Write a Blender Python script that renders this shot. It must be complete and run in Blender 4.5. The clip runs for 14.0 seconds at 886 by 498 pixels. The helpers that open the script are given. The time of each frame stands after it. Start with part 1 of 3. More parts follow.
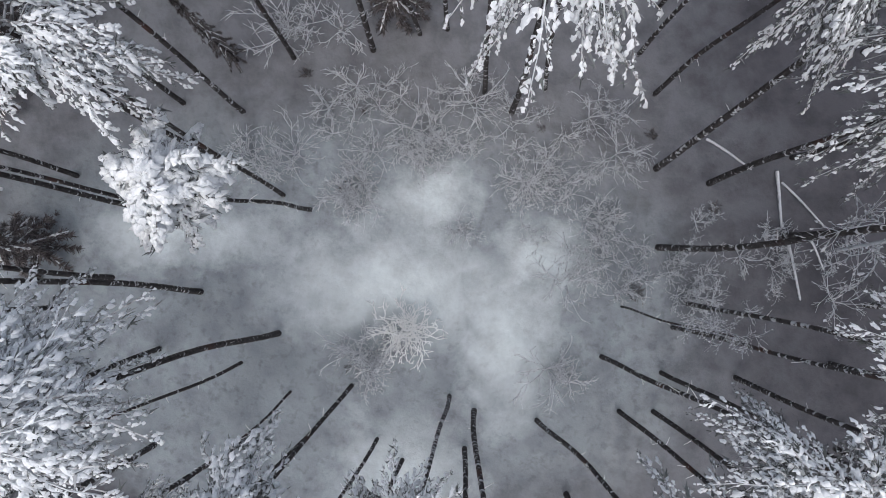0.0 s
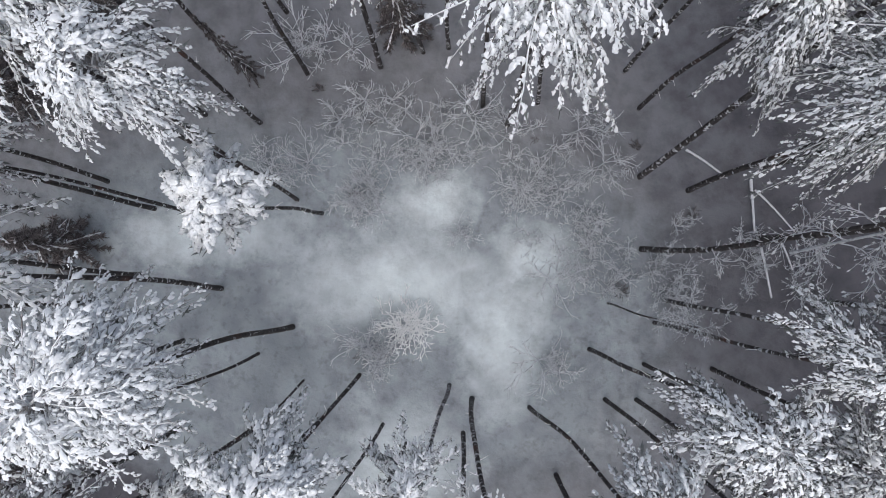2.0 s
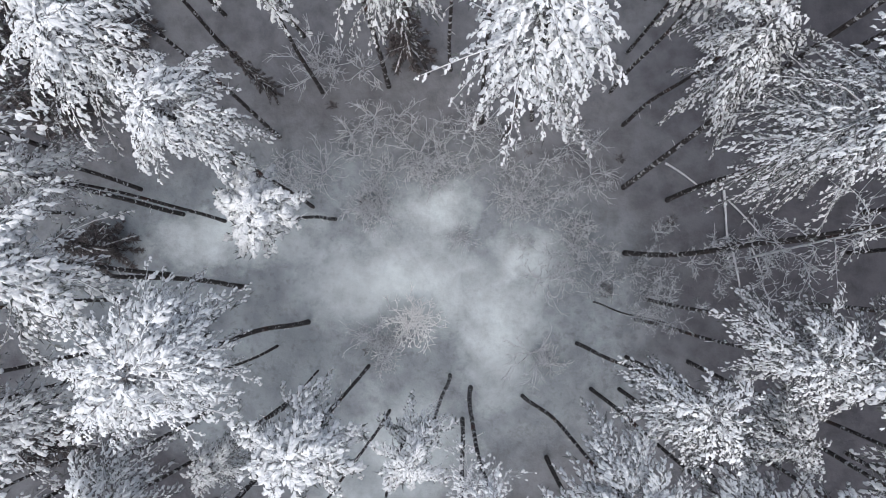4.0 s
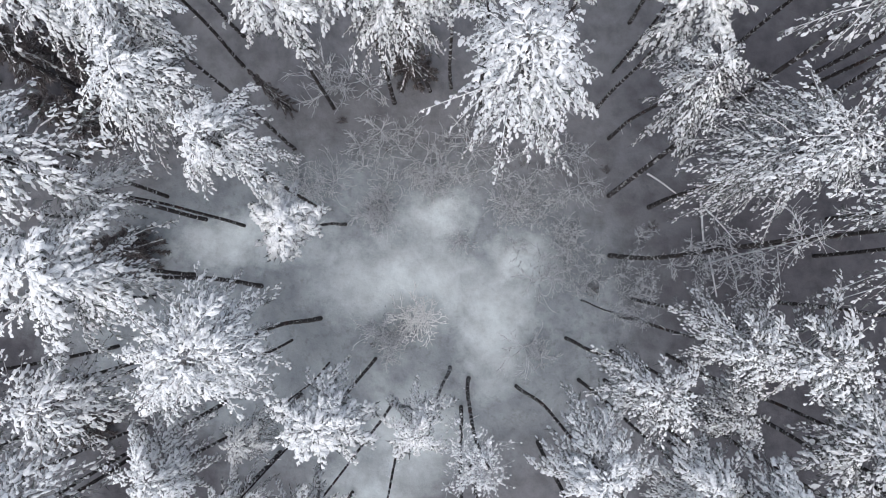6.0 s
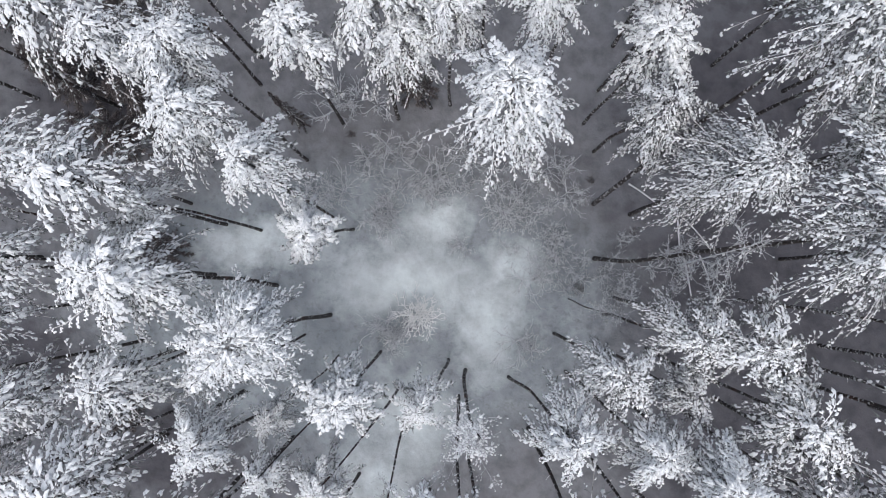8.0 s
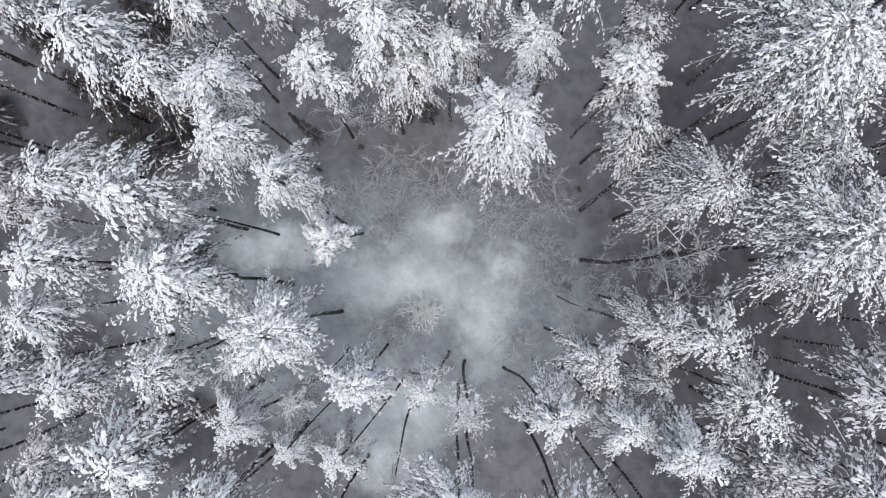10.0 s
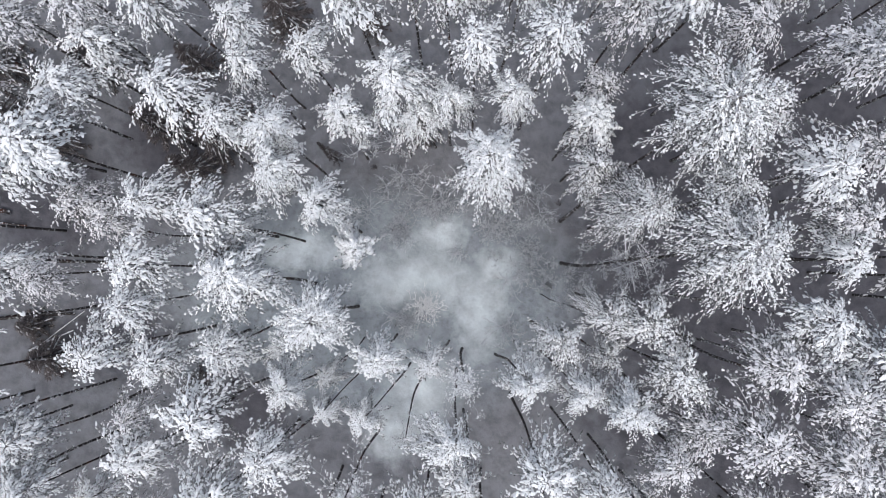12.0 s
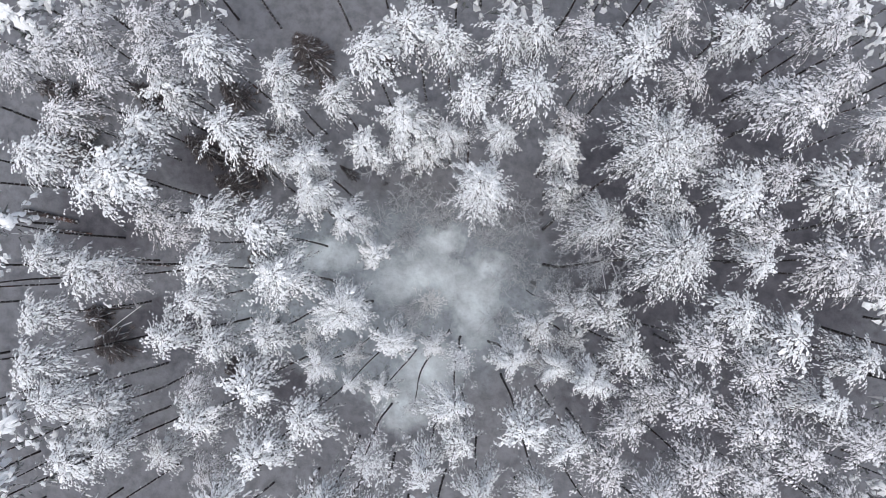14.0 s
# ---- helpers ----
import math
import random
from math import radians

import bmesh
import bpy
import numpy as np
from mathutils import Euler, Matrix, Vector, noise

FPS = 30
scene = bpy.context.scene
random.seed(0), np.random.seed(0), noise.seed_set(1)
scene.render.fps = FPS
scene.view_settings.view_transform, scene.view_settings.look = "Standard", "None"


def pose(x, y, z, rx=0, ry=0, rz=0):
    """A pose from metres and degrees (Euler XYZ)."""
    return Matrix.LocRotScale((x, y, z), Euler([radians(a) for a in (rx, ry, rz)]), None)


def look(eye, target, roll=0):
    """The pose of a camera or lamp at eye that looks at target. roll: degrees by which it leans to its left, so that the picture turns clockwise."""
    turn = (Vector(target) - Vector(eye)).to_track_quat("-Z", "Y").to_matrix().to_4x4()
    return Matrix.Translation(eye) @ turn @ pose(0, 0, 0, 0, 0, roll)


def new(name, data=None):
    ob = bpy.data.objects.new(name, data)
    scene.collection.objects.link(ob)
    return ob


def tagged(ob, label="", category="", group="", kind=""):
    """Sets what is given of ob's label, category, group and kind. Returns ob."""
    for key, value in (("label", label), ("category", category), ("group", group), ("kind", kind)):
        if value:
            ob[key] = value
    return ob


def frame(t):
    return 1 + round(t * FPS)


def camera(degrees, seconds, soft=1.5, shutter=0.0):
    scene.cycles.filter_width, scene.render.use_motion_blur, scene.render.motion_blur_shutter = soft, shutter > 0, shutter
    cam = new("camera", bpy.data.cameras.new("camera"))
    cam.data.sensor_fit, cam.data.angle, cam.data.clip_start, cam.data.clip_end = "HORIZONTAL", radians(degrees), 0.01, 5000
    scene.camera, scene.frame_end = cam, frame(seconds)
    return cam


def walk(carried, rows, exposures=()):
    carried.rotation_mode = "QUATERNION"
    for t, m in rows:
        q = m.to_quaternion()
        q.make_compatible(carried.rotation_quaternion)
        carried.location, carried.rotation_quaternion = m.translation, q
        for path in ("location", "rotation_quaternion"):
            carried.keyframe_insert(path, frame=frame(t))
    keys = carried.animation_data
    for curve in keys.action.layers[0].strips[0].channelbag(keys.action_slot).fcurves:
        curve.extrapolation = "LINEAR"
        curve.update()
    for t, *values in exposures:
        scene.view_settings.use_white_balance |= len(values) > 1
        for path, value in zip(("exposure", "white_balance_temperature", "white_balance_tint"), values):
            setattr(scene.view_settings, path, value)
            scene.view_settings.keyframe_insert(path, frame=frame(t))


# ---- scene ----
cam = camera(63.9, 14.0, 0.7)
# seconds, place in metres, tilt, lean and turn in degrees of a camera that looks straight down
ROWS = [
    (0.0, 0.000, 0.000, 31.000, 1.761, 1.475, 0.002),
    (0.5, 0.004, -0.017, 31.656, 1.761, 1.476, 0.049),
    (1.0, 0.015, -0.040, 32.326, 1.760, 1.478, 0.086),
    (1.5, 0.029, -0.043, 33.025, 1.758, 1.480, 0.136),
    (2.0, 0.034, -0.034, 33.756, 1.755, 1.483, 0.195),
    (2.5, 0.043, -0.010, 34.555, 1.751, 1.487, 0.269),
    (3.0, 0.039, 0.010, 35.434, 1.747, 1.491, 0.340),
    (5.5, 0.135, 0.135, 39.915, 1.637, 1.589, 0.519),
    (6.0, 0.156, 0.161, 40.749, 1.633, 1.590, 0.546),
    (6.5, 0.177, 0.189, 41.616, 1.628, 1.589, 0.592),
    (7.0, 0.206, 0.206, 42.612, 1.625, 1.587, 0.631),
    (7.5, 0.250, 0.222, 43.662, 1.623, 1.586, 0.664),
    (8.0, 0.304, 0.250, 44.723, 1.621, 1.585, 0.694),
    (10.5, 0.395, 0.404, 50.901, 1.512, 1.593, 0.614),
    (11.0, 0.460, 0.456, 52.989, 1.505, 1.596, 0.680),
    (11.5, 0.507, 0.525, 55.550, 1.496, 1.602, 0.730),
    (12.0, 0.544, 0.566, 58.203, 1.485, 1.607, 0.721),
    (12.5, 0.601, 0.580, 60.850, 1.472, 1.610, 0.677),
    (13.0, 0.662, 0.582, 63.568, 1.461, 1.612, 0.633),
    (13.5, 0.709, 0.628, 66.264, 1.453, 1.612, 0.624),
    (14.0, 0.748, 0.693, 68.974, 1.448, 1.611, 0.622),
]
walk(cam, [(t, pose(x, y, z, rx, ry, rz)) for t, x, y, z, rx, ry, rz in ROWS], [(0.0, 0.42), (14.0, 0.47)])

# ---- light ----
SUN_TURN, SUN_HEIGHT = radians(185.0), radians(70.0)  # clockwise from +y, above the horizon
world = bpy.data.worlds.new("overcast_sky")
scene.world = world
world.use_nodes = True
wn = world.node_tree
sky = wn.nodes.new("ShaderNodeTexSky")
sky.sky_type = "NISHITA"
sky.sun_disc = False
sky.sun_elevation = SUN_HEIGHT
sky.sun_rotation = SUN_TURN
sky.dust_density = 4.0
cloud = wn.nodes.new("ShaderNodeHueSaturation")
cloud.inputs["Saturation"].default_value = 0.62
wn.links.new(sky.outputs["Color"], cloud.inputs["Color"])
wn.links.new(cloud.outputs["Color"], wn.nodes["Background"].inputs["Color"])
wn.nodes["Background"].inputs["Strength"].default_value = 0.142
sun = new("sun", bpy.data.lights.new("sun", "SUN"))
sun.data.energy = 0.8
sun.data.angle = radians(60)
sun.data.color = (1.0, 0.975, 0.94)
toward = Vector((math.sin(SUN_TURN) * math.cos(SUN_HEIGHT), math.cos(SUN_TURN) * math.cos(SUN_HEIGHT), math.sin(SUN_HEIGHT)))
sun.matrix_world = look(toward * 60, (0, 0, 0))


# ---- materials ----
def material(name, rough=0.8):
    m = bpy.data.materials.new(name)
    m.use_nodes = True
    b = m.node_tree.nodes["Principled BSDF"]
    b.inputs["Roughness"].default_value = rough
    b.inputs["Specular IOR Level"].default_value = 0.25
    return m, m.node_tree, b


def node(tree, kind, **values):
    n = tree.nodes.new(kind)
    for key, value in values.items():
        n.inputs[key.replace("_", " ")].default_value = value
    return n


def noise_of(tree, coords, scale, detail=4.0, stretch=(1, 1, 1)):
    mp = node(tree, "ShaderNodeMapping")
    mp.inputs["Scale"].default_value = stretch
    tree.links.new(coords, mp.inputs["Vector"])
    n = node(tree, "ShaderNodeTexNoise", Scale=scale, Detail=detail, Roughness=0.6)
    tree.links.new(mp.outputs["Vector"], n.inputs["Vector"])
    return n.outputs["Fac"]


def ramp(tree, fac, stops):
    n = tree.nodes.new("ShaderNodeValToRGB")
    while len(n.color_ramp.elements) < len(stops):
        n.color_ramp.elements.new(0.5)
    for e, (at, c) in zip(n.color_ramp.elements, stops):
        e.position, e.color = at, (*c, 1)
    tree.links.new(fac, n.inputs["Fac"])
    return n.outputs["Color"]


def blend(tree, fac, a, b, how="MIX"):
    n = tree.nodes.new("ShaderNodeMix")
    n.data_type, n.blend_type = "RGBA", how
    for value, socket in ((fac, n.inputs[0]), (a, n.inputs[6]), (b, n.inputs[7])):
        if isinstance(value, (int, float)):
            socket.default_value = value
        elif isinstance(value, tuple):
            socket.default_value = (*value, 1)
        else:
            tree.links.new(value, socket)
    return n.outputs[2]


def bump(tree, b, height, strength, distance):
    n = node(tree, "ShaderNodeBump", Strength=strength, Distance=distance)
    tree.links.new(height, n.inputs["Height"])
    tree.links.new(n.outputs["Normal"], b.inputs["Normal"])


def snow_material(name, light, dark):
    m, tr, b = material(name, 0.95)
    b.inputs["Specular IOR Level"].default_value = 0.08
    co = tr.nodes.new("ShaderNodeTexCoord").outputs["Object"]
    geo = tr.nodes.new("ShaderNodeNewGeometry")
    per = ramp(tr, geo.outputs["Random Per Island"], ((0.0, dark), (0.55, light), (1.0, light)))
    fine = ramp(tr, noise_of(tr, co, 9.0), ((0.3, (0.86, 0.87, 0.89)), (0.6, (1, 1, 1))))
    tr.links.new(blend(tr, 1.0, per, fine, "MULTIPLY"), b.inputs["Base Color"])
    bump(tr, b, noise_of(tr, co, 28.0, 5.0), 0.35, 0.03)
    return m


SNOW = snow_material("crown_snow", (0.79, 0.813, 0.837), (0.66, 0.682, 0.708))
THIN_SNOW = snow_material("thin_crown_snow", (0.765, 0.772, 0.805), (0.58, 0.585, 0.612))
RIME = snow_material("rime", (0.74, 0.75, 0.78), (0.5, 0.51, 0.54))


def needle_material(name, a, b2, c):
    m, tr, b = material(name, 0.7)
    geo = tr.nodes.new("ShaderNodeNewGeometry")
    tr.links.new(ramp(tr, geo.outputs["Random Per Island"], ((0.0, a), (0.6, b2), (1.0, c))), b.inputs["Base Color"])
    return m


NEEDLES = needle_material("frosted_pine_needles", (0.07, 0.08, 0.078), (0.16, 0.172, 0.175), (0.33, 0.34, 0.36))
DARK_NEEDLES = needle_material("pine_needles", (0.05, 0.056, 0.052), (0.13, 0.138, 0.14), (0.34, 0.35, 0.36))
SPRUCE = needle_material("dark_spruce_needles", (0.068, 0.058, 0.06), (0.13, 0.114, 0.116), (0.25, 0.228, 0.23))


def branch_material(name, wood, frost, share):
    m, tr, b = material(name, 0.85)
    co = tr.nodes.new("ShaderNodeTexCoord").outputs["Object"]
    mask = ramp(tr, noise_of(tr, co, 5.0, 5.0), ((share - 0.06, (1, 1, 1)), (share + 0.06, (0, 0, 0))))
    tr.links.new(blend(tr, mask, wood, frost), b.inputs["Base Color"])
    return m


LIMB = branch_material("frosted_limb_bark", (0.13, 0.122, 0.122), (0.5, 0.51, 0.53), 0.54)
SHRUB_TWIG = branch_material("rimed_shrub_twig", (0.31, 0.32, 0.345), (0.62, 0.645, 0.68), 0.58)
TWIG = branch_material("hoarfrost_twig", (0.5, 0.5, 0.51), (0.88, 0.89, 0.9), 0.72)

# bark with snow blown on in flecks
BARK, tr, b = material("pine_bark", 0.9)
co = tr.nodes.new("ShaderNodeTexCoord").outputs["Object"]
info = tr.nodes.new("ShaderNodeObjectInfo")
plates = noise_of(tr, co, 9.0, 6.0, (1, 1, 0.35))
tone = ramp(tr, plates, ((0.3, (0.02, 0.018, 0.019)), (0.55, (0.058, 0.052, 0.053)), (0.8, (0.11, 0.1, 0.1))))
warm = blend(tr, ramp(tr, noise_of(tr, co, 0.35, 2.0), ((0.55, (0, 0, 0)), (0.7, (0.45, 0.45, 0.45)))), tone, (0.16, 0.062, 0.04))
fleck = noise_of(tr, co, 3.8, 4.0, (1, 1, 1.25))
shift = node(tr, "ShaderNodeMath")
shift.operation = "MULTIPLY_ADD"
tr.links.new(info.outputs["Random"], shift.inputs[0])
shift.inputs[1].default_value = 0.1
tr.links.new(fleck, shift.inputs[2])
mask = ramp(tr, shift.outputs[0], ((0.612, (0, 0, 0)), (0.665, (1, 1, 1))))
tr.links.new(blend(tr, mask, warm, (0.62, 0.63, 0.66)), b.inputs["Base Color"])
bump(tr, b, plates, 0.8, 0.04)

# snow on the ground, thin where low growth comes through, whole on the open patches of the clearing, with shade painted
# in among the trees
GROUND, tr, b = material("ground_snow", 0.75)
co = tr.nodes.new("ShaderNodeTexCoord").outputs["Object"]
wide = noise_of(tr, co, 0.16, 5.0)
mid = noise_of(tr, co, 0.9, 6.0)
small = noise_of(tr, co, 7.0, 5.0)
tuft = noise_of(tr, co, 2.6, 6.0)
warp = node(tr, "ShaderNodeTexNoise", Scale=0.55, Detail=7.0, Roughness=0.65)
tr.links.new(co, warp.inputs["Vector"])
spread = tr.nodes.new("ShaderNodeVectorMath")
spread.operation = "MULTIPLY_ADD"
tr.links.new(warp.outputs["Color"], spread.inputs[0])
spread.inputs[1].default_value = (4.6, 4.6, 0)
tr.links.new(co, spread.inputs[2])
moved = spread.outputs[0]


def patch(x, y, rx, ry, full=0.86, near=0.05, far=1.4):
    mp = node(tr, "ShaderNodeMapping")
    mp.vector_type = "TEXTURE"
    mp.inputs["Location"].default_value = (x + 2.3, y + 2.3, 0)
    mp.inputs["Scale"].default_value = (rx, ry, 1000)
    tr.links.new(moved, mp.inputs["Vector"])
    n = tr.nodes.new("ShaderNodeVectorMath")
    n.operation = "LENGTH"
    tr.links.new(mp.outputs["Vector"], n.inputs[0])
    return ramp(tr, n.outputs["Value"], ((near, (full, full, full)), (far, (0, 0, 0))))


whole = patch(-3.2, -0.6, 6.8, 3.1)
for spot in ((2.0, -3.0, 2.9, 4.6), (-1.4, 3.0, 2.6, 2.2), (-12.0, 1.6, 6.0, 1.8, 0.8), (-2.6, -9.6, 3.8, 4.2), (-5.0, -12.8, 3.4, 3.4), (3.5, 0.5, 2.6, 2.0)):
    whole = blend(tr, 1.0, whole, patch(*spot), "LIGHTEN")
# dark floor between the trees: thin snow plus shade painted into the ground
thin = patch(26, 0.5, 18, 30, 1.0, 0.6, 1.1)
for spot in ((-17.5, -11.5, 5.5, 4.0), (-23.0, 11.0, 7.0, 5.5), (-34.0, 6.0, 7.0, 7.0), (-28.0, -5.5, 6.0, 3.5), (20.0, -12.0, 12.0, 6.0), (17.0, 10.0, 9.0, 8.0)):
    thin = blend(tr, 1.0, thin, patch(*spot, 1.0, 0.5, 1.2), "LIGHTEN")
base = ramp(tr, wide, ((0.35, (0.233, 0.262, 0.288)), (0.6, (0.368, 0.41, 0.44))))
litter = ramp(tr, mid, ((0.42, (0.12, 0.12, 0.12)), (0.66, (0.72, 0.72, 0.72))))
base = blend(tr, litter, base, (0.185, 0.2, 0.228))
base = blend(tr, ramp(tr, tuft, ((0.52, (0, 0, 0)), (0.7, (0.55, 0.55, 0.55)))), base, (0.125, 0.13, 0.14))
base = blend(tr, ramp(tr, small, ((0.6, (0, 0, 0)), (0.78, (0.35, 0.35, 0.35)))), base, (0.3, 0.31, 0.33))
clean = ramp(tr, mid, ((0.35, (0.78, 0.85, 0.875)), (0.65, (0.645, 0.715, 0.74))))
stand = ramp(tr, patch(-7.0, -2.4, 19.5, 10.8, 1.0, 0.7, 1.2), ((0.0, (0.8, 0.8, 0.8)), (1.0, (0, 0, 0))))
base = blend(tr, stand, base, blend(tr, litter, (0.2, 0.2, 0.22), (0.085, 0.084, 0.094)))  # shade under the trees put into the colour, along with thinner snow
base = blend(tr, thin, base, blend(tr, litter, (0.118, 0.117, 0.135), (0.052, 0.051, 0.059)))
base = blend(tr, whole, base, clean)
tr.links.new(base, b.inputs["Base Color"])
bump(tr, b, mid, 0.5, 0.25)


# ---- mesh helpers ----
def mesh_of(name, verts, faces, materials, indices=None, smooth=True):
    me = bpy.data.meshes.new(name)
    verts, faces = np.asarray(verts, np.float32), np.asarray(faces, np.int32)
    me.vertices.add(len(verts))
    me.vertices.foreach_set("co", verts.ravel())
    n, k = faces.shape
    me.loops.add(n * k)
    me.loops.foreach_set("vertex_index", faces.ravel())
    me.polygons.add(n)
    me.polygons.foreach_set("loop_start", np.arange(0, n * k, k, dtype=np.int32))
    for m in materials:
        me.materials.append(m)
    if indices is not None:
        me.polygons.foreach_set("material_index", np.asarray(indices, np.int32))
    me.polygons.foreach_set("use_smooth", np.full(n, smooth))
    me.update(calc_edges=True)
    me.validate()
    return me


def part(name, data, parent, label="", place=None):
    ob = new(name, data)
    ob.parent = parent
    if place is not None:
        ob.matrix_basis = place
    return tagged(ob, label)


class Pile:
    """Gathers triangles of many small shapes into one mesh."""

    def __init__(self):
        self.v, self.f, self.m, self.n = [], [], [], 0

    def add(self, verts, faces, index=0):
        self.v.append(verts)
        self.f.append(faces + self.n)
        self.m.append(np.full(len(faces), index))
        self.n += len(verts)

    def mesh(self, name, materials, smooth=True):
        return mesh_of(name, np.concatenate(self.v), np.concatenate(self.f), materials, np.concatenate(self.m), smooth)


def tube(points, radii, sides):
    """A tapering tube of triangles along points, closed at its far end."""
    p = np.asarray(points, float)
    d = np.gradient(p, axis=0)
    d /= np.linalg.norm(d, axis=1, keepdims=True) + 1e-9
    a = np.cross(d, (0.31, 0.92, 0.22))
    a /= np.linalg.norm(a, axis=1, keepdims=True) + 1e-9
    c = np.cross(d, a)
    w = np.arange(sides) * 2 * math.pi / sides
    ring = p[:, None] + np.asarray(radii)[:, None, None] * (np.cos(w)[None, :, None] * a[:, None] + np.sin(w)[None, :, None] * c[:, None])
    n = len(p)
    i, j = np.meshgrid(np.arange(n - 1), np.arange(sides), indexing="ij")
    k = (j + 1) % sides
    q = np.stack([i * sides + j, i * sides + k, (i + 1) * sides + k, (i + 1) * sides + j], -1).reshape(-1, 4)
    faces = np.concatenate([q[:, [0, 1, 2]], q[:, [0, 2, 3]]])
    verts = np.concatenate([ring.reshape(-1, 3), p[-1:] + d[-1:] * radii[-1]])
    last = (n - 1) * sides + np.arange(sides)
    tip = np.stack([last, (n - 1) * sides + (np.arange(sides) + 1) % sides, np.full(sides, n * sides)], -1)
    return verts, np.concatenate([faces, tip])


# one clump of snow: a low lumpy cap with blunt fingers and notches round its rim, draped over the needles
RIM = [(-0.5, 0.05), (-0.32, 0.38), (-0.06, 0.33), (0.14, 0.5), (0.34, 0.28), (0.53, 0.02), (0.3, -0.3), (0.08, -0.48), (-0.26, -0.36)]
CLUMP = np.array([(x, y, -0.25 if j % 2 else -0.12) for j, (x, y) in enumerate(RIM)] + [(0.03, 0.0, 0.55)])
CLUMP_F = np.array([(j, 9, (j + 1) % 9) for j in range(9)])


def axes_of(d):
    d = d / (np.linalg.norm(d, axis=1, keepdims=True) + 1e-9)
    side = np.cross((0, 0, 1.0), d)
    side /= np.linalg.norm(side, axis=1, keepdims=True) + 1e-9
    return d, side, np.cross(d, side)


def clumps(pile, rng, at, way, size, index=0):
    """Snow clumps at places, along ways; size: length, width and thickness of each."""
    d, s, u = axes_of(way)
    roll = rng.normal(0, 0.25, (len(at), 1))
    s, u = np.cos(roll) * s + np.sin(roll) * u, np.cos(roll) * u - np.sin(roll) * s
    n, k = len(at), len(CLUMP)
    shape = (CLUMP[None] * (1 + rng.normal(0, 0.22, (n, k, 3))) + rng.normal(0, 1, (n, k, 3)) * (0.07, 0.08, 0.06)) * size[:, None, :]
    v = at[:, None] + shape[..., :1] * d[:, None] + shape[..., 1:2] * s[:, None] + shape[..., 2:] * u[:, None]
    pile.add(v.reshape(-1, 3), (CLUMP_F[None] + k * np.arange(n)[:, None, None]).reshape(-1, 3), index)


def blades(pile, rng, at, way, long, count, index, thin=0.14, fan=0.9):
    """Tufts of narrow blades that spread round a way."""
    n = len(at)
    for _ in range(count):
        w = way + rng.normal(0, fan, (n, 3)) * np.linalg.norm(way, axis=1, keepdims=True)
        d, s, u = axes_of(w)
        turn = rng.uniform(0, math.pi, (n, 1))
        s = np.cos(turn) * s + np.sin(turn) * u
        length = (long * rng.uniform(0.7, 1.3, n))[:, None]
        v = np.stack([at - s * length * thin, at + s * length * thin, at + d * length], 1)
        pile.add(v.reshape(-1, 3), np.arange(3 * n).reshape(n, 3), index)


def rotate(d, angle):
    c, s = np.cos(angle), np.sin(angle)
    return np.stack([d[..., 0] * c - d[..., 1] * s, d[..., 0] * s + d[..., 1] * c, d[..., 2]], -1)


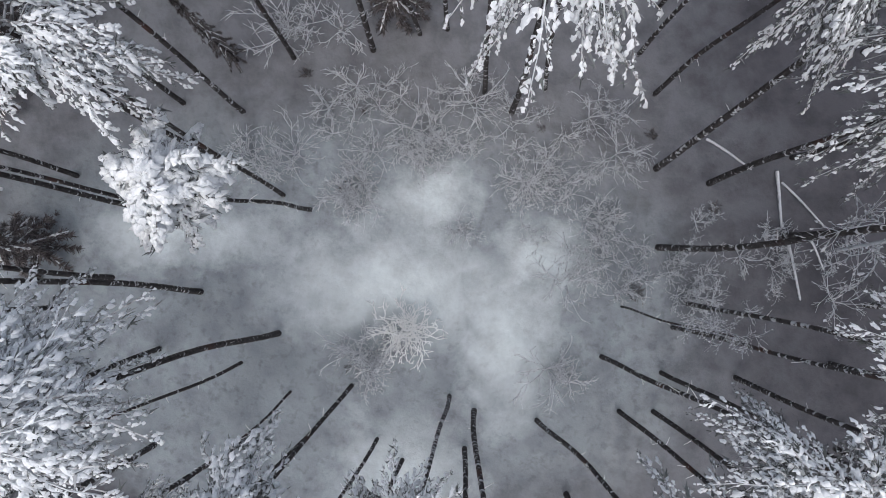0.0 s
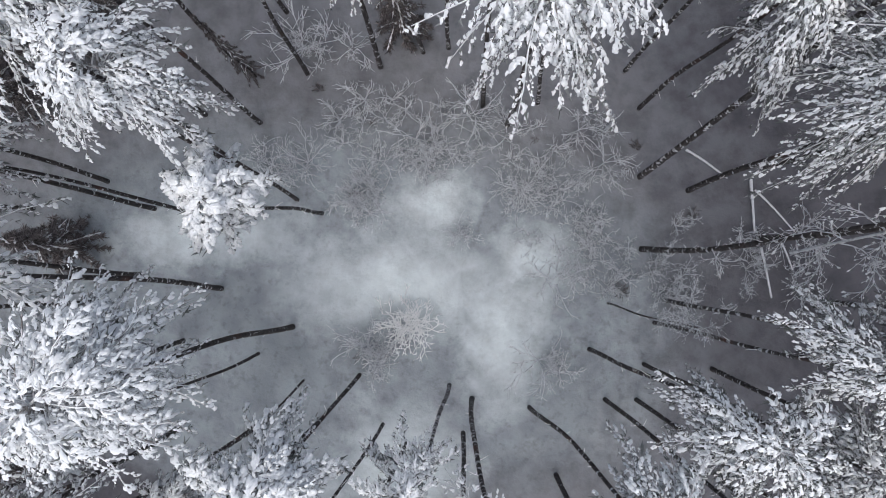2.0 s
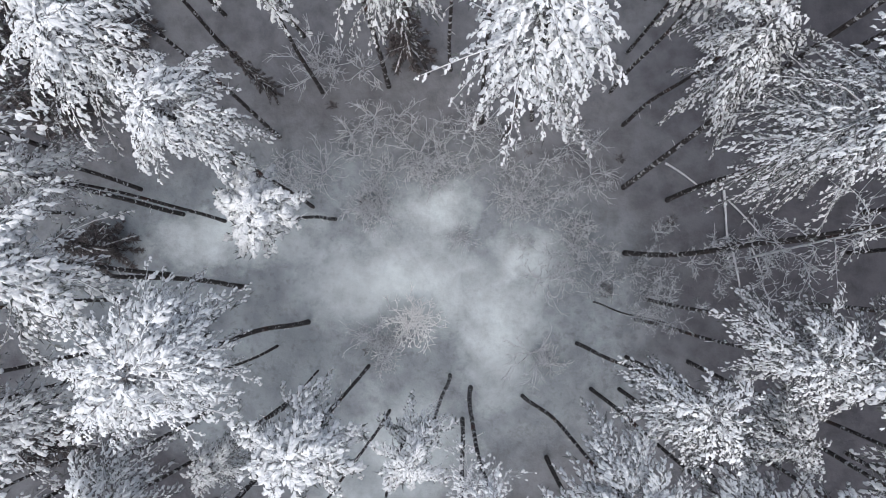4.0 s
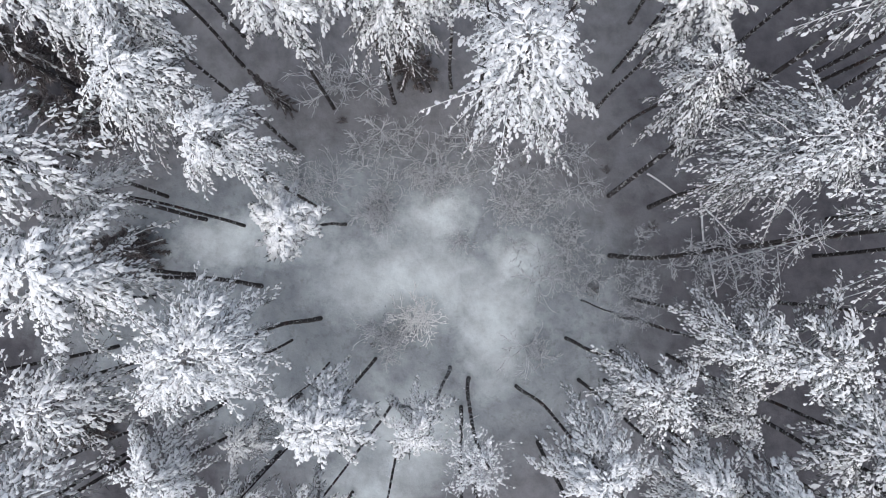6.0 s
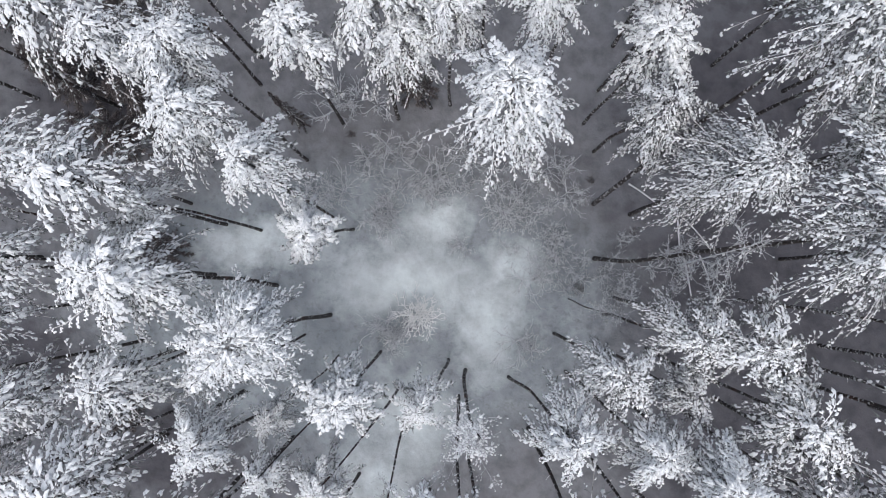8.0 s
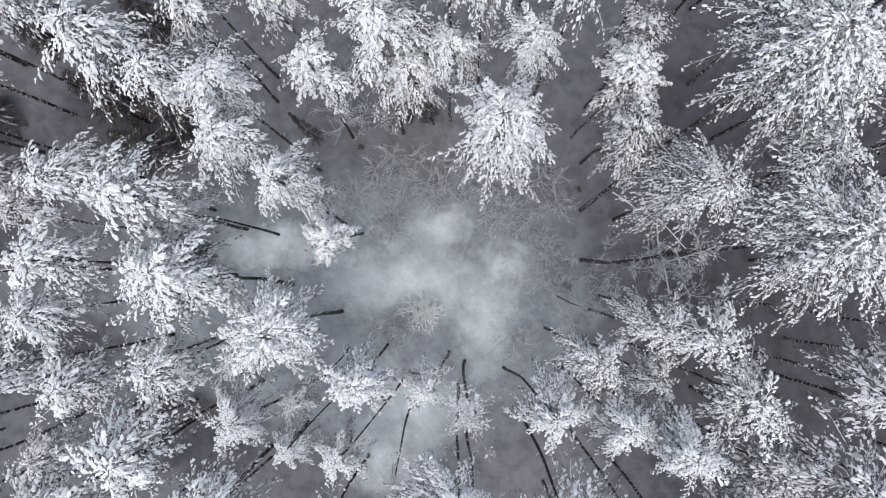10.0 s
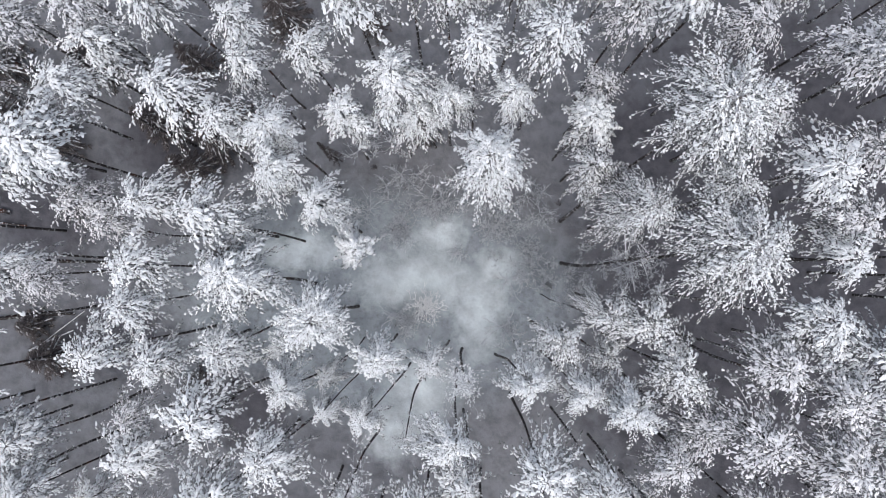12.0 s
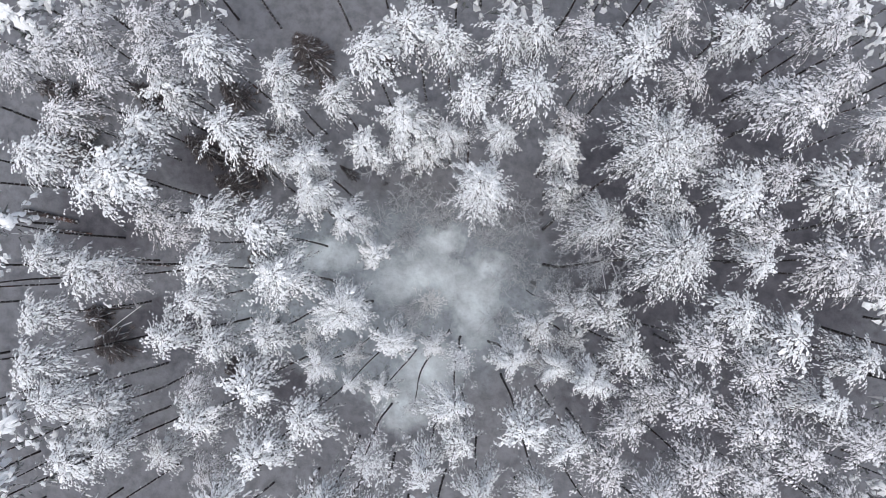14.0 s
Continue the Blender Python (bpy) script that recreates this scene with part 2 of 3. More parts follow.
# ---- kinds of crown, each 2 m in radius with its tip at the origin ----
def crown_kind(seed, boughs=40, depth=3.6, long=0.2, wide=0.105, thick=0.09, droop=0.6, rise=0.4, rate=9.0, gap=0.053, snow_share=0.96, inner=0.16,
               sheltered=0.5, open_=0.0, ragged=0.19, twig=0.29, plain=False, stout=1.0, green=None, cover=None):
    """The two meshes of a pine crown: limbs with needles, and the snow that lies along boughs, twigs and needle tufts.
    rate: twigs to a metre of bough; gap: metres between tufts on a twig; sheltered: how much less snow the low boughs catch."""
    rng = np.random.default_rng(seed)
    wood, white = Pile(), Pile()
    lobes = rng.uniform(0, 2 * math.pi, 3)
    at, way, rank, load = [], [], [], []
    s = np.linspace(0, 1, 6)
    for i in range(boughs):
        u = (i + 0.5) / boughs
        turn = i * 2.39996 + rng.normal(0, 0.5)
        uneven = 1 + ragged * (0.6 * math.cos(2 * (turn - lobes[0])) + 0.7 * math.cos(3 * (turn - lobes[1]) + 2 * u) + rng.normal())
        reach = 1.86 * np.clip(uneven, 0.56, 1.24) * min(1.0, 0.22 + 0.78 * (u / 0.5) ** 0.7) * (1 if u < 0.8 else 1 - 0.7 * (u - 0.8))
        up = rise * (1.5 - 1.5 * u) + rng.normal(0, 0.15)
        out = np.array([math.cos(turn), math.sin(turn), 0])
        bow = np.array([-out[1], out[0], 0]) * rng.normal(0, 0.28)
        p = np.array([0, 0, -0.15 - depth * u**1.2]) + s[:, None] * reach * out + (s**2)[:, None] * reach * bow
        p[:, 2] += reach * (up * s - droop * (0.45 + 0.7 * u) * s**2.2)
        p[2:] += np.cumsum(rng.normal(0, 0.035, (4, 3)), 0) * reach
        radii = np.linspace(0.034, 0.01, 6) * stout * (0.5 + 0.5 * reach / 1.7)
        bare = [0, 2, 4, 5] if plain else slice(None)
        wood.add(*tube(p[bare], radii[bare], 3), 0)
        if not plain and rng.uniform() < 0.5:  # snow lying along the bough
            white.add(*tube(p[1:] + np.array([0, 0, 0.02]), radii[1:] * 0.65, 3), 0)
        count = max(4, int(rate * reach * (1 - inner)))
        for k in range(count + 1):
            f = 1.0 if k == count else inner + (1 - inner) * (k + rng.uniform(0, 0.7)) / count
            q = np.array([np.interp(f, s, p[:, a]) for a in range(3)])
            d = np.array([np.interp(min(f + 0.1, 1), s, p[:, a]) - np.interp(f - 0.1, s, p[:, a]) for a in range(3)])
            d /= np.linalg.norm(d)
            swing = rng.normal(0, 0.12) if k == count else (1 if k % 2 else -1) * rng.uniform(0.5, 1.1)
            length = (0.16 + twig * reach * (1.1 - f)) * rng.uniform(0.75, 1.25)
            if rng.uniform() < open_:
                continue
            g = np.linspace(0, 1, 4)[:, None]
            first, last = rotate(d, swing), rotate(d, 0.5 * swing + rng.normal(0, 0.12))
            path = q + length * (g * first + 0.5 * g**2 * (last - first))
            path[:, 2] -= length * droop * 0.65 * g[:, 0] ** 2 - 0.02
            if not plain and k % 2:
                wood.add(*tube(path[[0, 3]], [0.011, 0.006], 3), 0)
            heavy = np.clip(rng.lognormal(0, 0.18), 0.7, 1.4)
            tufts = max(2, int(length / gap + 0.5))
            for j in range(tufts):
                h = (j + 0.7) / tufts
                c = np.array([np.interp(h, g[:, 0], path[:, a]) for a in range(3)])
                e = path[min(int(h * 3), 2) + 1] - path[min(int(h * 3), 2)]
                spread = rng.normal(0, 0.15) if j % 3 == 0 or j == tufts - 1 else (1 if j % 3 == 1 else -1) * rng.uniform(0.35, 1.0)
                side = rotate(e / np.linalg.norm(e), spread) + np.array([0, 0, -0.05 - 0.25 * abs(spread)]) + rng.normal(0, 0.06, 3)
                at.append(c + side * (0.2 + 0.4 * abs(spread)) * long * heavy + np.array([0, 0, 0.03]))
                way.append(side)
                rank.append(u)
                load.append(heavy * (0.85 + 0.3 * h))
    for k in range(14):  # the leading shoots
        turn = k * 2.39996
        r = 0.34 * math.sqrt((k + 0.5) / 14)
        at.append(np.array([r * math.cos(turn), r * math.sin(turn), 0.1 - 0.8 * r]))
        way.append(np.array([math.cos(turn), math.sin(turn), 0.2 - 1.2 * r]))
        rank.append(0)
        load.append(1.0)
    at, way, rank, load = np.array(at), np.array(way), np.array(rank), np.array(load)
    n = len(at)
    scale = (np.clip(rng.lognormal(0, 0.24, n), 0.5, 1.45) * load)[:, None] * (1.0 - 0.18 * rank[:, None])
    size = np.array([[0.95 * long, 0.93 * wide, 1.1 * thick]]) * scale * rng.uniform(0.7, 1.3, (n, 3))
    has = rng.uniform(size=n) < snow_share * (1 - sheltered * rank**1.3)
    clumps(white, rng, at[has], way[has], size[has])
    wood.add(*tube([(0, 0, -depth), (0, 0, -depth / 2), (0, 0, 0)], [0.075, 0.05, 0.012], 6), 0)
    blades(wood, rng, at[~has], way[~has], 0.9 * long * scale[~has, 0], 3, 1, 0.13, 0.55)
    return wood.mesh("crown", [LIMB, green or NEEDLES], False), white.mesh("snow", [cover or SNOW])


def bare_kind(seed, limbs=16, depth=5.0, forks=5, rime=2, bark=None, thin=1.0, tips=0.09):
    """A leafless crown: forking limbs thick with hoarfrost, some small clumps at the twig ends."""
    rng = np.random.default_rng(seed)
    wood, white = Pile(), Pile()
    at, way = [], []
    for i in range(limbs):
        u = (i + 0.5) / limbs
        turn = i * 2.39996 + rng.normal(0, 0.4)
        out = np.array([math.cos(turn), math.sin(turn), 0])
        reach = 2.0 * rng.uniform(0.55, 1.1) * min(1, 0.35 + u)
        p = [np.array([0, 0, -0.2 - depth * u])]
        d = out + np.array([0, 0, rng.uniform(0.1, 0.8)])
        for _ in range(5):
            p.append(p[-1] + d * reach / 5.5)
            d = d + rng.normal(0, 0.55, 3) + np.array([0, 0, -0.24])
        wood.add(*tube(p, np.linspace(0.03, 0.009, 6) * thin, 4), 0)
        for k in range(forks * 2):
            f = rng.uniform(0.2, 1.0) * 5
            a = int(min(f, 4))
            q = p[a] + (p[a + 1] - p[a]) * (f - a)
            w = rotate(p[a + 1] - p[a], rng.choice([-1, 1]) * rng.uniform(0.4, 1.2))
            w = w / np.linalg.norm(w) + rng.normal(0, 0.2, 3)
            length = rng.uniform(0.25, 0.75)
            e1 = q + w * length * 0.5
            e2 = e1 + (w + rng.normal(0, 0.35, 3)) * length * 0.5
            wood.add(*tube([q, e1, e2], [0.018 * thin, 0.014 * thin, 0.008 * thin], 3), 0)
            for _ in range(rime):
                w2 = w + rng.normal(0, 0.6, 3)
                e3 = e1 + w2 * length * 0.45
                wood.add(*tube([e1, e3], [0.012 * thin, 0.006 * thin], 3), 0)
                at.append(e3)
                way.append(w2)
            at.append(e2)
            way.append(w)
    wood.add(*tube([(0, 0, -depth), (0, 0, -depth / 2), (0, 0, 0)], [0.07, 0.05, 0.015], 6), 0)
    at, way = np.array(at), np.array(way)
    clumps(white, rng, at, way, np.array([[tips, 0.6 * tips, 0.5 * tips]]) * rng.lognormal(0, 0.3, (len(at), 1)))
    return wood.mesh("crown", [bark or TWIG], True), white.mesh("snow", [SNOW])


def spruce_kind(seed, tiers=10, per=6, radius=2.0, tall=9.0):
    """A young dark spruce with its tip at the origin: drooping boughs, each with a thin line of snow."""
    rng = np.random.default_rng(seed)
    wood, white = Pile(), Pile()
    at, way, sat, sway = [], [], [], []
    for t in range(tiers):
        u = (t + 0.6) / tiers
        for k in range(per):
            turn = (k + 0.5 * (t % 2)) * 2 * math.pi / per + rng.normal(0, 0.25)
            reach = radius * u**0.85 * rng.uniform(0.75, 1.15)
            out = np.array([math.cos(turn), math.sin(turn), 0])
            s = np.linspace(0, 1, 5)
            p = np.array([0, 0, -0.95 * tall * u]) + s[:, None] * reach * out
            p[:, 2] += reach * (0.15 * s - 0.6 * s**2)
            wood.add(*tube(p, np.linspace(0.03, 0.008, 5), 3), 0)
            count = int(5 + 8 * reach)
            f = rng.uniform(0.15, 1, count)
            q = np.stack([np.interp(f, s, p[:, a]) for a in range(3)], 1)
            for sign in (-1, 1):
                at.append(q)
                way.append(rotate(np.tile(out, (count, 1)), sign * rng.uniform(0.5, 0.9, count)) + np.array([0, 0, -0.45]))
            if rng.uniform() < 0.5:
                many = max(2, int(7 * reach))
                g = np.linspace(0.1, 0.98, many)
                sat.append(np.stack([np.interp(g, s, p[:, a]) for a in range(3)], 1) + np.array([0, 0, 0.03]))
                sway.append(np.tile(p[-1] - p[2], (many, 1)))
    at, way = np.concatenate(at), np.concatenate(way)
    blades(wood, rng, at, way, np.full(len(at), 0.34), 6, 1, 0.1, 0.5)
    sat, sway = np.concatenate(sat), np.concatenate(sway)
    clumps(white, rng, sat, sway, np.array([[0.4, 0.12, 0.08]]) * rng.lognormal(0, 0.25, (len(sat), 1)))
    return wood.mesh("crown", [LIMB, SPRUCE], False), white.mesh("snow", [SNOW])


KINDS = {
    # close to the clearing
    "full": [crown_kind(s, 50, 3.4, long=0.17, wide=0.095, thick=0.055, droop=0.75) for s in (1, 2, 3)],
    "cushion": [crown_kind(14, 38, 2.8, long=0.3, wide=0.2, thick=0.14, droop=0.7, ragged=0.1, sheltered=0.2, gap=0.065)],
    "round": [crown_kind(s, 40, 3.0, long=0.21, wide=0.125, thick=0.075, droop=0.6, gap=0.06) for s in (4, 5)],
    "fine": [crown_kind(s, 44, 3.2, long=0.15, wide=0.088, thick=0.05, droop=0.6, snow_share=0.71, green=DARK_NEEDLES) for s in (6, 7, 8)],
    "airy": [crown_kind(s, 34, 3.6, long=0.22, wide=0.125, thick=0.08, gap=0.06, droop=0.55, open_=0.12) for s in (9, 10)],
    "spray": [crown_kind(11, 78, 3.4, long=0.13, wide=0.068, thick=0.038, droop=0.75, rise=0.55, stout=1.0, ragged=0.12, sheltered=0.3, gap=0.05)],
    "fan": [crown_kind(12, 68, 4.0, long=0.16, wide=0.085, thick=0.048, droop=1.0, rise=0.5, ragged=0.12, sheltered=0.3, gap=0.05)],
    "broad": [crown_kind(s, 76, 3.8, long=0.1, wide=0.06, thick=0.038, gap=0.043, ragged=0.14, twig=0.33, droop=0.7, snow_share=0.7, stout=0.8) for s in (15, 16)],
    # farther off
    "white": [crown_kind(s, 44, 3.4, long=0.2, wide=0.108, thick=0.065, droop=0.75, rate=7.0, gap=0.098, plain=True) for s in (21, 22, 23, 24)],
    "grey": [crown_kind(s, 44, 3.4, long=0.185, wide=0.1, thick=0.06, droop=0.65, rate=7.0, gap=0.098, plain=True, cover=THIN_SNOW, snow_share=0.82) for s in (25, 26, 27)],
    "outer": [crown_kind(s, 14, 4.6, long=0.62, wide=0.38, thick=0.24, droop=0.7, rate=2.4, gap=0.4, plain=True) for s in (31, 32)],
    "bare": [bare_kind(41, bark=SHRUB_TWIG), bare_kind(42, bark=SHRUB_TWIG)],
    "birch": [bare_kind(43, limbs=22, depth=6.0, forks=6, rime=2, bark=SHRUB_TWIG, thin=0.6, tips=0.15)],
}
SPRUCES = [spruce_kind(s) for s in (51, 52)]
LABELS = {
    "fan": "broad white pine with long snowy branches fanned out over the clearing",
    "broad": "tall broad pine with dark boughs under scattered snow tufts",
    "full": "tall pine with heavy white snow clumps bending its branches",
    "cushion": "small pine with a compact crown of fat snow cushions",
    "round": "pine with a small rounded crown of thick snow cushions",
    "fine": "pine with dark needles showing between small snow tufts",
    "airy": "slim pine with a thin snow-dusted crown",
    "spray": "broad pine with fine frosted branches spraying from its tip",
    "white": "snow-laden pine with a dense white crown in the stand",
    "grey": "pine with a grey-white crown of small snow clumps",
    "outer": "snow-covered pine deep in the surrounding stand",
    "bare": "leafless tree with crooked limbs coated in hoarfrost",
    "birch": "leafless birch with a wide haze of frosted twigs",
}
chance = np.random.default_rng(77)
PLACED = []


def trunk_mesh(top, thick, stubs, crook=0.08):
    """A bent, tapering trunk from the origin to top, with short broken branches on it."""
    n = 15
    s = np.linspace(0, 1, n)
    bend = chance.normal(0, crook, 2)
    wave = chance.uniform(0, 6.28, 2)
    p = np.stack([top[0] * s**1.15, top[1] * s**1.15, top[2] * s], 1)
    for a in range(2):
        p[:, a] += bend[a] * np.sin(math.pi * s) * 2 + 0.09 * np.sin(5.5 * s + wave[a]) * np.sin(math.pi * s)
    p[0, 2] = -0.15
    radii = 0.7 * thick * (1 - 0.66 * s) * (1 + 0.1 * np.exp(-s * 40))
    pile = Pile()
    pile.add(*tube(p, radii, 9), 0)
    for _ in range(stubs):
        f = chance.uniform(0.18, 0.75)
        q = np.array([np.interp(f, s, p[:, a]) for a in range(3)])
        turn = chance.uniform(0, 6.28)
        d = np.array([math.cos(turn), math.sin(turn), chance.uniform(-0.3, 0.3)])
        long = chance.uniform(0.12, 0.4)
        pile.add(*tube([q, q + d * long * 0.6, q + d * long + np.array([0, 0, -0.05])], [0.014, 0.01, 0.006], 3), 1)
    return pile.mesh("trunk", [BARK, TWIG])


def tree(kind, base, top, r, thick=0.17, flat=1.0, stubs=5):
    """A tree of a kind with its foot at base, its tip at top (x, y, z), a crown r wide and a trunk of that radius."""
    x, y = base
    ob = new("bare_tree" if kind in ("bare", "birch") else "pine_tree")
    ob.location = (x, y, 0)
    ob.empty_display_size = 0.5
    tagged(ob, LABELS[kind], "tree", "trees of the snowy forest")
    up = (top[0] - x, top[1] - y, top[2])
    part("trunk", trunk_mesh((up[0], up[1], up[2] - 0.8), thick, stubs), ob)
    wood, white = KINDS[kind][int(chance.integers(len(KINDS[kind])))]
    wider = 1.06 if kind in ("white", "grey", "outer") else 0.97
    m = Matrix.LocRotScale(up, Euler((chance.normal(0, 0.1), chance.normal(0, 0.1), chance.uniform(0, 6.28))), (0.5 * r * wider, 0.5 * r * wider, flat * (0.55 + 0.45 * r / 2)))
    crown = part("crown", wood, ob, "", m)
    tagged(part("snow", white, crown, "white snow clumps on the twigs"), kind="stuff")
    PLACED.append((x, y))
    PLACED.append((top[0], top[1]))
    return ob


def spruce(x, y, tall, r):
    ob = new("young_spruce")
    ob.location = (x, y, 0)
    tagged(ob, "dark young spruce with thin lines of snow on its boughs", "tree", "dark young spruces")
    part("trunk", trunk_mesh((0, 0, tall - 0.1), 0.09, 0, 0.02), ob)
    wood, white = SPRUCES[int(chance.integers(2))]
    m = Matrix.LocRotScale((0, 0, tall), Euler((0, 0, chance.uniform(0, 6.28))), (r / 2, r / 2, tall / 9))
    tagged(part("snow", white, part("crown", wood, ob, "", m), "thin snow on the boughs"), kind="stuff")
    PLACED.append((x, y))


# ---- the ground: one sheet, finer near the clearing ----
u = np.linspace(-1, 1, 181)
line = 46 * u + 1900 * np.sign(u) * np.abs(u) ** 21
gx, gy = np.meshgrid(line, line, indexing="ij")
gz = np.zeros_like(gx)
for k, (fx, fy, amp) in enumerate(((0.35, 0.22, 0.1), (-0.2, 0.43, 0.09), (0.9, -0.7, 0.04), (0.55, 1.1, 0.035), (1.9, 1.4, 0.015), (-1.5, 2.2, 0.015))):
    gz += amp * np.sin(fx * gx + fy * gy + 1.7 * k)
gz *= np.exp(-np.maximum(0, np.hypot(gx, gy) - 40) / 25)
idx = np.arange(181 * 181).reshape(181, 181)
quads = np.stack([idx[:-1, :-1], idx[1:, :-1], idx[1:, 1:], idx[:-1, 1:]], -1).reshape(-1, 4)
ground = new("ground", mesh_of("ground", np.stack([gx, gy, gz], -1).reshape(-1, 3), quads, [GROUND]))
tagged(ground, "forest floor under soft grey-white snow", "ground", "", "structure")

# ---- trees round the clearing ----
tree("fan", (2.2, 6.92), (1.9, 6.3, 22.4), 2.5, 0.18)
tree("fine", (8.48, 7.75), (7.6, 6.3, 20.2), 1.7, 0.15, 1.7)
tree("round", (7.8, 9.5), (7.8, 9.2, 18.9), 1.75, 0.14)
tree("grey", (8.7, 11.6), (8.4, 11.4, 18.0), 1.5, 0.13)
tree("full", (3.68, 7.96), (3.2, 10.0, 21.0), 1.6, 0.14)
tree("white", (1.04, 7.8), (1.0, 12.6, 21.8), 1.9, 0.15)
tree("full", (-0.6, 10.6), (-0.3, 10.1, 19.0), 1.6, 0.15)
tree("full", (-1.8, 10.4), (-2.3, 9.4, 18.0), 1.9, 0.15)
tree("full", (-3.87, 9.72), (-3.6, 11.4, 20.0), 2.5, 0.19)
tree("airy", (-7.41, 9.42), (-6.5, 9.3, 19.4), 1.75, 0.15)
tree("full", (-9.65, 7.04), (-9.8, 7.9, 22.2), 1.8, 0.16)
tree("full", (-10.69, 4.98), (-9.7, 5.7, 21.6), 1.8, 0.16)
tree("white", (-12.31, 7.43), (-13.0, 8.6, 21.0), 1.7, 0.16)
tree("full", (-7.87, 3.35), (-7.4, 3.9, 21.2), 1.65, 0.14)
tree("cushion", (-6.66, 2.7), (-5.6, 1.5, 18.7), 1.3, 0.14)
tree("spray", (-8.0, -2.73), (-7.3, -2.35, 22.0), 2.35, 0.19)
tree("full", (-11.46, -0.93), (-12.0, 0.0, 21.8), 2.5, 0.19)
tree("white", (-13.2, -3.4), (-13.2, -4.4, 19.2), 2.0, 0.16)
tree("airy", (-9.56, -3.97), (-10.4, -4.3, 16.5), 1.2, 0.11)
tree("round", (-4.79, -5.0), (-4.1, -4.55, 20.5), 1.5, 0.14)
tree("airy", (-0.53, -5.45), (-1.2, -4.9, 19.6), 1.1, 0.14)
tree("full", (-9.03, -7.11), (-9.1, -6.2, 20.0), 1.6, 0.17)
tree("airy", (-7.43, -5.24), (-7.6, -6.0, 16.5), 1.0, 0.08)
tree("airy", (-6.5, -7.0), (-7.3, -7.7, 18.9), 0.95, 0.1)
tree("airy", (-3.67, -7.32), (-5.1, -8.2, 18.6), 1.25, 0.12)
tree("bare", (-2.56, -8.21), (-3.0, -10.4, 13.5), 1.0, 0.13)
tree("full", (0.13, -7.71), (0.3, -8.5, 22.4), 1.8, 0.16)
tree("birch", (0.55, -6.08), (1.0, -5.6, 21.0), 1.35, 0.17)
tree("white", (0.7, -11.0), (0.9, -11.6, 19.6), 1.8, 0.15)
tree("full", (3.26, -6.48), (4.1, -5.5, 21.6), 1.65, 0.15)
tree("full", (6.78, -6.05), (7.1, -6.0, 21.0), 1.5, 0.15)
tree("fine", (6.07, -3.72), (5.9, -3.2, 21.0), 1.6, 0.15)
tree("fine", (8.61, -4.39), (8.8, -4.3, 19.0), 1.35, 0.14)
tree("fine", (9.11, -2.45), (8.4, -2.1, 21.2), 1.5, 0.13)
tree("fine", (9.72, -1.4), (10.5, -2.3, 21.1), 1.95, 0.14)
tree("full", (8.23, -6.04), (9.3, -6.9, 22.0), 1.75, 0.15)
tree("broad", (10.75, 3.79), (10.5, 3.8, 22.2), 2.45, 0.19, 1.4)
tree("broad", (8.44, 4.41), (13.0, 8.5, 25.8), 3.5, 0.2)
tree("bare", (8.54, 1.02), (10.5, 1.25, 20.0), 1.45, 0.2, 2.0, stubs=24)
tree("broad", (14.0, 1.5), (14.3, 1.7, 25.2), 3.2, 0.2)
tree("fine", (14.3, 4.9), (14.7, 5.2, 22.3), 1.9, 0.16)
tree("bare", (6.93, -1.55), (7.4, -1.8, 12.5), 0.7, 0.07)

# ---- the stand to the west ----
tree("white", (-12.5, 2.55), (-12.3, 2.6, 18.5), 1.3, 0.14)
tree("white", (-14.72, 2.9), (-13.4, 3.4, 22.8), 2.1, 0.17)
tree("white", (-17.0, 4.2), (-17.4, 4.0, 20.6), 1.9, 0.16)
tree("white", (-15.38, -0.3), (-17.6, 0.5, 21.0), 2.0, 0.17)
tree("white", (-17.7, -1.6), (-18.1, -1.8, 20.3), 1.8, 0.16)
tree("white", (-19.8, -4.5), (-20.2, -4.7, 20.0), 2.0, 0.16)
tree("white", (-17.0, -4.8), (-16.9, -5.0, 19.6), 1.8, 0.16)
tree("white", (-13.4, -7.6), (-13.8, -7.9, 21.0), 2.3, 0.18)
tree("white", (-10.2, -10.4), (-10.5, -10.2, 20.1), 2.2, 0.17)
tree("white", (-18.2, -10.4), (-18.5, -10.8, 18.7), 2.2, 0.17)
tree("grey", (-18.0, -9.0), (-18.8, -8.6, 18.0), 1.4, 0.13)
tree("white", (-25.4, -9.8), (-25.9, -10.1, 17.5), 2.4, 0.17)
tree("white", (-29.6, -6.3), (-30.0, -6.5, 20.5), 2.2, 0.17)
tree("white", (-28.0, -9.0), (-28.3, -9.2, 20.5), 2.0, 0.16)
tree("white", (-27.6, -13.2), (-28.0, -13.6, 18.8), 2.5, 0.17)
tree("white", (-25.0, -13.2), (-25.2, -13.0, 18.4), 1.9, 0.16)
tree("white", (-22.0, -13.8), (-22.3, -14.0, 15.4), 1.8, 0.14)
tree("grey", (-18.8, -15.2), (-19.1, -15.5, 15.0), 1.6, 0.13)
tree("white", (-12.74, -12.13), (-13.4, -12.5, 21.0), 2.3, 0.19)
tree("birch", (-6.0, -12.6), (-6.2, -13.1, 19.8), 2.3, 0.15)
tree("white", (-26.6, 0.7), (-27.0, 0.5, 19.2), 2.2, 0.17)
tree("white", (-29.0, 1.0), (-29.2, 0.9, 20.5), 1.7, 0.15)
tree("grey", (-24.4, 0.0), (-24.6, -0.2, 18.5), 1.5, 0.15)
tree("white", (-29.8, -3.0), (-30.2, -3.2, 19.5), 1.9, 0.15)
